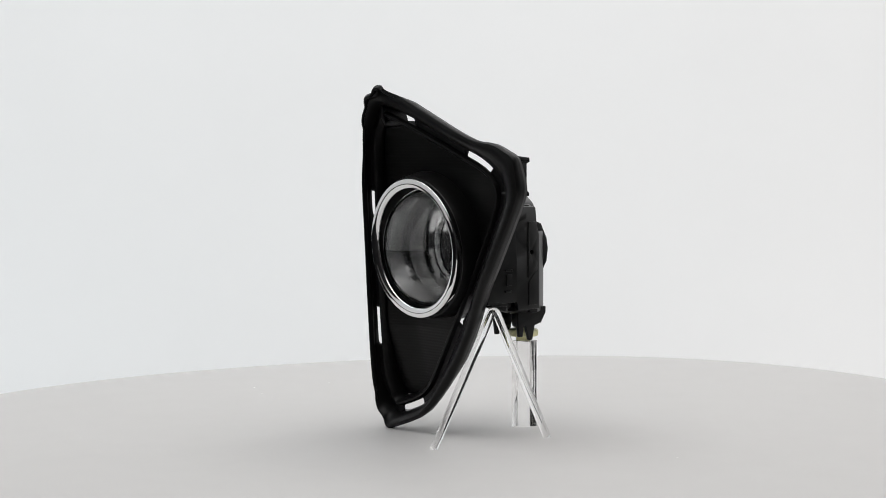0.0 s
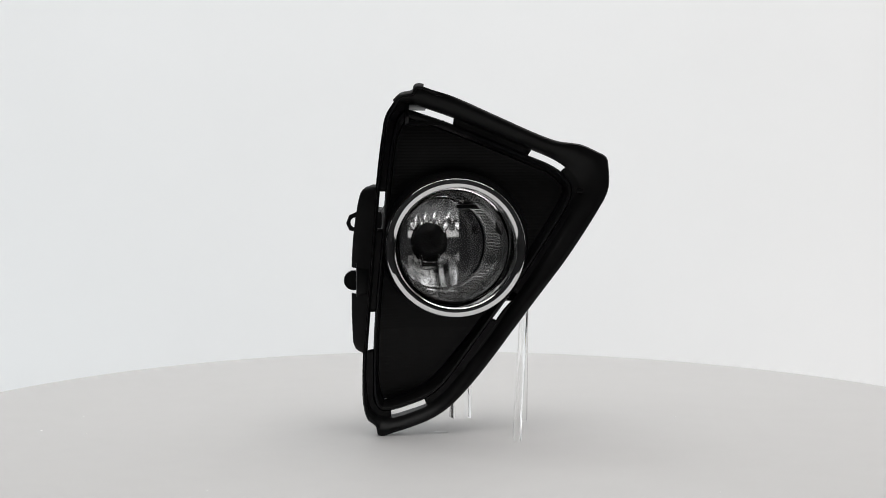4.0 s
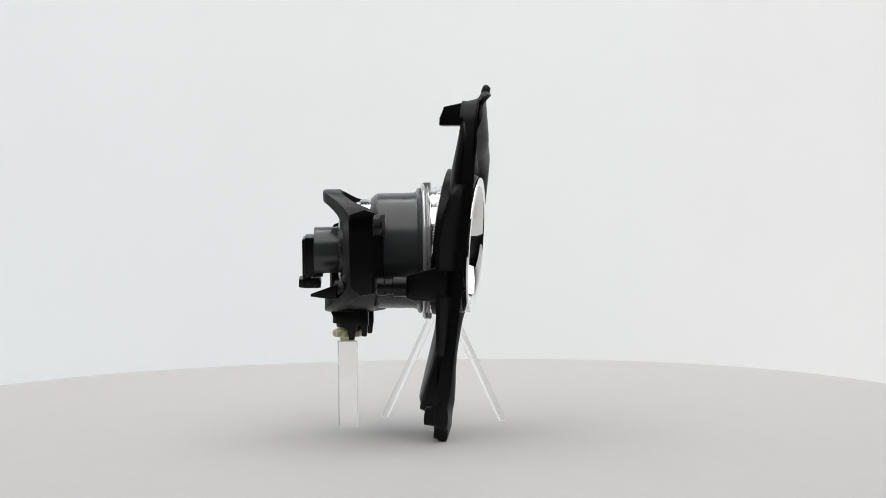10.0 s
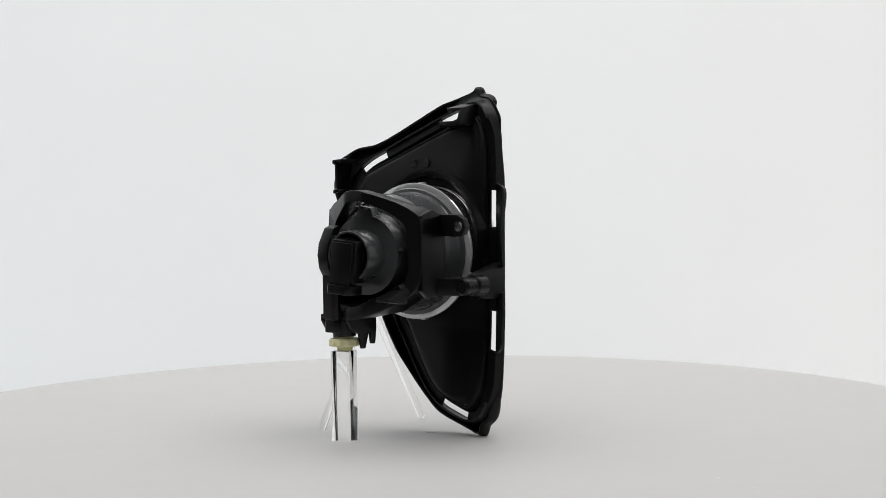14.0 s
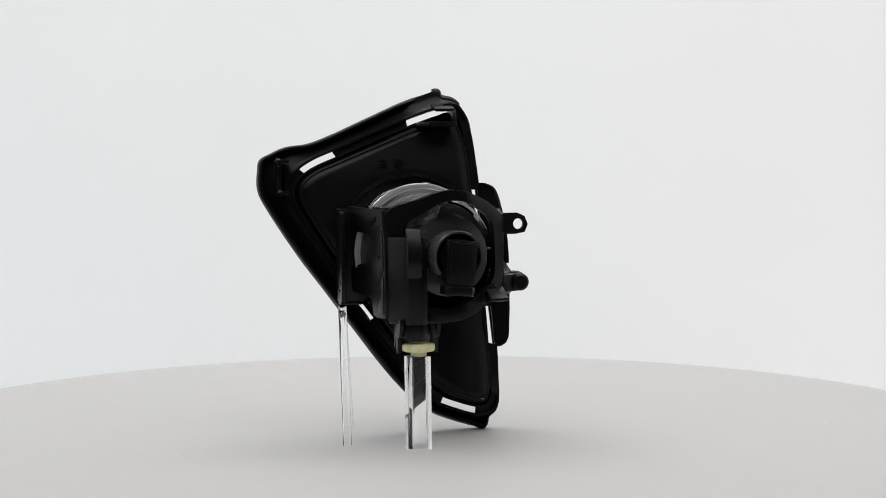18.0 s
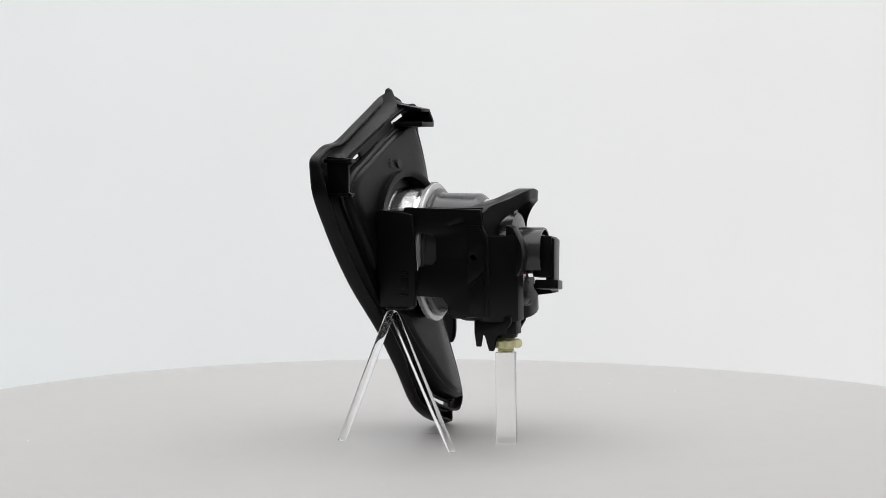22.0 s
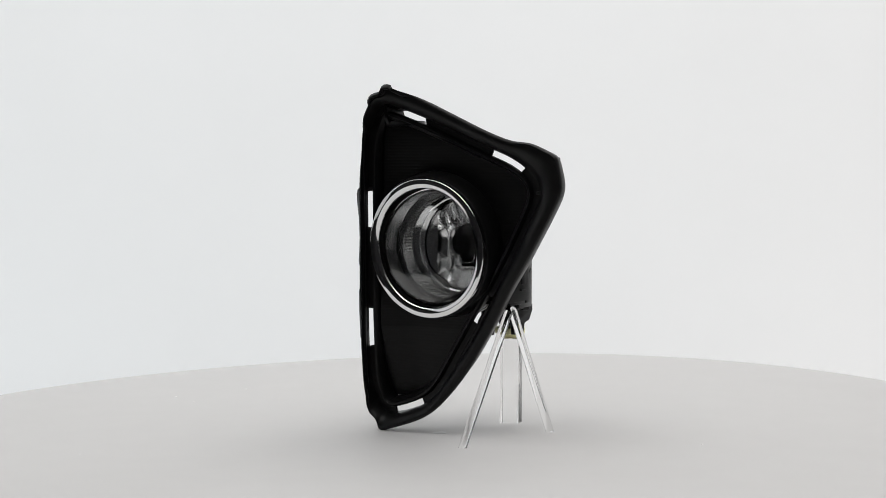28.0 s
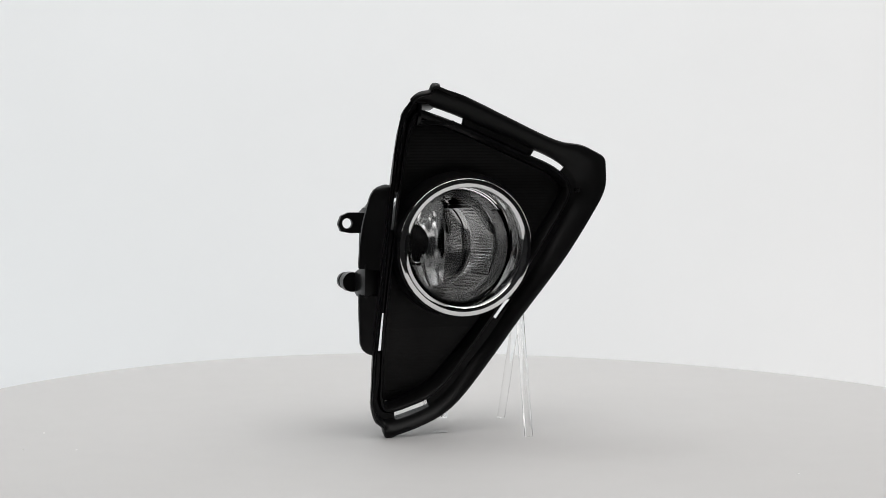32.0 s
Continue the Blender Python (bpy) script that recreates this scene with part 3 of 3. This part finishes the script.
    tongue = slab([(70, 121), (91, 113.5), (91, 111.5), (72, 109)], -42, -28, 0.6, "x")
    part("locating_tongue", tongue, GLOSS, lamp)


RIMMED = material("glossy_clear_rim", (0.72, 0.73, 0.74), 0.12, 0.35, spread=0.2, scale=60, transmission=0.35)
SEAL = material("rust_rubber", (0.16, 0.035, 0.02), 0.6, spread=0.2)


def make_bracket(lamp):
    outer = [tuple(p[:2]) for p in smooth_loop([(46, 178, 0), (24, 187.5, 0), (2, 194.5, 0), (-18, 191, 0), (-43, 176, 0), (-45.5, 160, 0), (-45, 130, 0), (-40, 117, 0),
                                                (-14, 100, 0), (10, 95.5, 0), (36, 94.5, 0), (45, 99, 0), (46.5, 115, 0), (46, 135, 0), (45.5, 160, 0)], 4)]
    inner = [tuple(p[:2]) for p in smooth_loop([(33, 168, 0), (20, 177.5, 0), (3, 186, 0), (-14, 184.5, 0), (-34.5, 170, 0), (-37, 155, 0), (-37, 132, 0), (-32, 122, 0),
                                                (-8, 109, 0), (6, 105, 0), (17, 108, 0), (19.5, 120, 0), (19.5, 140, 0), (22, 151.5, 0), (32, 158, 0)], 4)]
    ring = slab(outer, 60, 82, 1.2, holes=[inner])
    # the arch runs forward to the pillar on the straight side
    for v in ring.verts:
        s = (v.co.y - 60) / 22
        k = min(1.0, max(0.0, -v.co.x / 45))
        low = ease(140, 112, v.co.z)
        deep = 12 + 14 * ease(0.7, 1, k) + 8 * low * (1 - k) + 4 * ease(20, 45, v.co.x)
        v.co.y = 86 - 26.5 * max(0.0, k * 1.4 - 0.4) - 20 * min(1.0, max(0.0, (v.co.x - 8) / 38)) - deep * (1 - s)
    part("rear_frame", ring, GLOSS, lamp)
    wall = slab([(9, 182), (64, 180), (66, 165), (69, 158), (69.5, 130), (69.5, 98.5), (42, 98.5), (41, 104), (34, 113), (14, 115), (10, 118), (10, 135), (28, 139), (30, 143), (30, 157), (28, 161), (9, 164)], 45.5, 50, 1.0, "x", [circle(58.5, 144, 1.9, 16)])
    for v in wall.verts:
        v.co.x += (58.5 - v.co.y) * 0.19 + 0.5 * max(0.0, 25 - v.co.y)
    part("side_wall", wall, GLOSS, lamp)
    for shape in ([(54, 168), (63, 168), (67, 158), (67, 135), (62, 129.5), (54, 123.5)], [(55, 120.5), (61, 126), (67, 130), (67, 102), (55, 102)],
                  [(20, 180), (52, 180), (52, 171), (40, 168), (30, 172), (24, 172)]):
        panel = slab(shape, 49, 50.7, 0.4, "x", [circle(58.5, 144, 2.2, 16)] if shape[0][0] == 54 else ())
        for v in panel.verts:
            v.co.x += (58.5 - v.co.y) * 0.19 + 0.5 * max(0.0, 25 - v.co.y)
        part("wall_panel", panel, GLOSS, lamp)
    top = slab([(18, 20), (50, 20), (48, 58), (43, 64), (34, 60), (24, 40)], 178, 181.5, 0.8, "z")
    part("top_web", top, GLOSS, lamp)
    sole = slab([(-39, 117), (-14, 100.5), (10, 96), (36, 95), (47, 101), (47, 114), (28, 109), (5, 106), (-12, 110), (-35, 124)], 50, 84, 1.4)
    for v in sole.verts:
        v.co.y -= 12 * min(1.0, max(0.0, -v.co.x / 40)) + 15 * min(1.0, max(0.0, (v.co.x - 30) / 16))
    sole = slab([(46, 54), (51, 52), (51, 41), (44, 39), (39, 43), (40, 54)], 97.5, 101.5, 0.8, "z", bm=sole)
    part("bottom_web", sole, GLOSS, lamp)
    guide = slab([(46, 69), (37, 82), (33, 87.5), (22, 87.5), (18.5, 85), (17, 74), (20, 64), (44, 62)], 95, 160, 1.4, "z")
    guide = slab([(35.5, 83), (33, 85.5), (22, 85.5), (19.5, 83), (18, 74), (21, 64), (34, 64), (37, 74)], 85, 97, 1.2, "z", bm=guide)
    guide = slab([(78, 168), (84, 166), (90.5, 154), (92, 145), (90.5, 135), (86, 127), (78, 125)], 23, 34, 1.6, "x", bm=guide)
    part("adjuster_guide", guide, GLOSS, lamp)
    side = slab([(33, 174), (47, 179), (59, 175), (59, 118), (52, 112), (36, 114), (33, 126)], -46, -41, 1.0, "x")
    part("side_wall", side, GLOSS, lamp)
    tab = slab([(-42, 159), (-60, 158.5), (-68, 160), (-70.5, 166), (-68, 172.5), (-62, 175.2), (-42, 175.2)], 32, 37.5, 0.8,
               holes=[circle(-62.8, 166.5, 4.1)])
    tab = slab([(37, 175), (60, 172), (60, 160), (37, 160)], -46, -42, 0.7, "x", bm=tab)
    part("hole_tab", tab, GLOSS, lamp)
    peg = turned([(0, 35.5), (5.2, 35.5), (6.8, 34.2), (7.0, 29), (6.2, 28), (6.2, 23), (7.8, 22), (7.8, 12), (0, 12)], 32)
    part("peg", peg, GLOSS, lamp, "", mm(-64.5, 0, 120.8))
    web = slab([(-66, 16), (-42, 20), (-42, 44), (-54, 38), (-64, 28)], 113.5, 127, 1.0, "z")
    part("peg_web", web, GLOSS, lamp)
    boss = turned([(0, -82), (8.6, -82), (9.2, -84), (9.2, -97), (0, -97)], 40)
    part("adjuster_boss", boss, GLOSS, lamp, "", mm(24, 73.5, 0, -90))
    for x0, x1, back in ((8.5, 11.5, 0), (36.5, 39.5, 0)):
        prong = [(54, 99), (84, 99), (84, 94), (79, 86), (72, 84), (69.5, 72.5), (66, 72.5), (62.5, 84), (60.5, 85), (59, 75.5), (55.5, 75.5), (54, 86)]
        part("clip_prong", slab([(y - back, z) for y, z in prong], x0, x1, 0.6, "x"), GLOSS, lamp)
    wheel = turned([(0, -70.8), (5.6, -70.8), (6, -71.2), (6, -73.8), (10.8, -74.2), (11.9, -75), (12.1, -77), (11.9, -79.2), (10.8, -80.2), (7, -80.6), (6.8, -84), (0, -84)], 96,
                   wave=lambda a, y: 0.45 * math.cos(12 * a) if -79.5 < y < -74.5 else 0)
    part("adjuster_wheel", wheel, NYLON, lamp, "yellowed nylon adjuster wheel", mm(24, 73.5, 0, -90))


def make_fog_lamp():
    lamp = tagged(new("fog_lamp"), "black car fog lamp with bezel, chrome ring and clear lens", "fog lamp")
    make_bezel(lamp)
    make_bezel_fixings(lamp)
    make_unit(lamp)
    make_bracket(lamp)
    # pieces that belong to a part go under it
    for holder, kind in (("plug", "socket_mouth"), ("bulb_base", "seal"), ("housing", "shell_rib"), ("housing", "key_fin"), ("lens_rim", "rim_lug"),
                         ("side_wall", "wall_panel"), ("mounting_arm", "latch_ledge"), ("adjuster_guide", "adjuster_boss"), ("reflector", "bulb_shield"), ("reflector", "facet"), ("reflector", "shield_clip"), ("reflector", "reflector_back"),
                         ("panel_back", "moulded_mark"), ("bottom_web", "clip_prong")):
        owner = bpy.data.objects[holder]
        for ob in [o for o in bpy.data.objects if o.name.split(".")[0] == kind]:
            ob.parent = owner
            ob.matrix_basis = owner.matrix_basis.inverted() @ ob.matrix_basis
    return lamp


studio()
turntable = make_turntable()
stand, post = make_props()
fog_lamp = make_fog_lamp()


AXIS = mm(-0.5, 0, 0)  # the spindle's middle, as the things on the board go round


def motions():
    """All that stands on the turntable goes round with it, at an even pace."""
    tilt = pose(0, 0, 0, -0.053, 0.47, 0)
    for thing, lean in ((turntable, Matrix.Identity(4)), (stand, tilt), (post, tilt), (fog_lamp, tilt)):
        home = thing.matrix_basis.copy()
        rows = []
        for k in range(65):
            t = k / 2
            spin = pose(0, 0, 0, 0, 0, 13.4203 * (t - 3.8))
            if thing is not turntable:
                spin = AXIS @ spin @ AXIS.inverted()
            rows.append((t, spin @ lean @ home))
        walk(thing, rows)


motions()
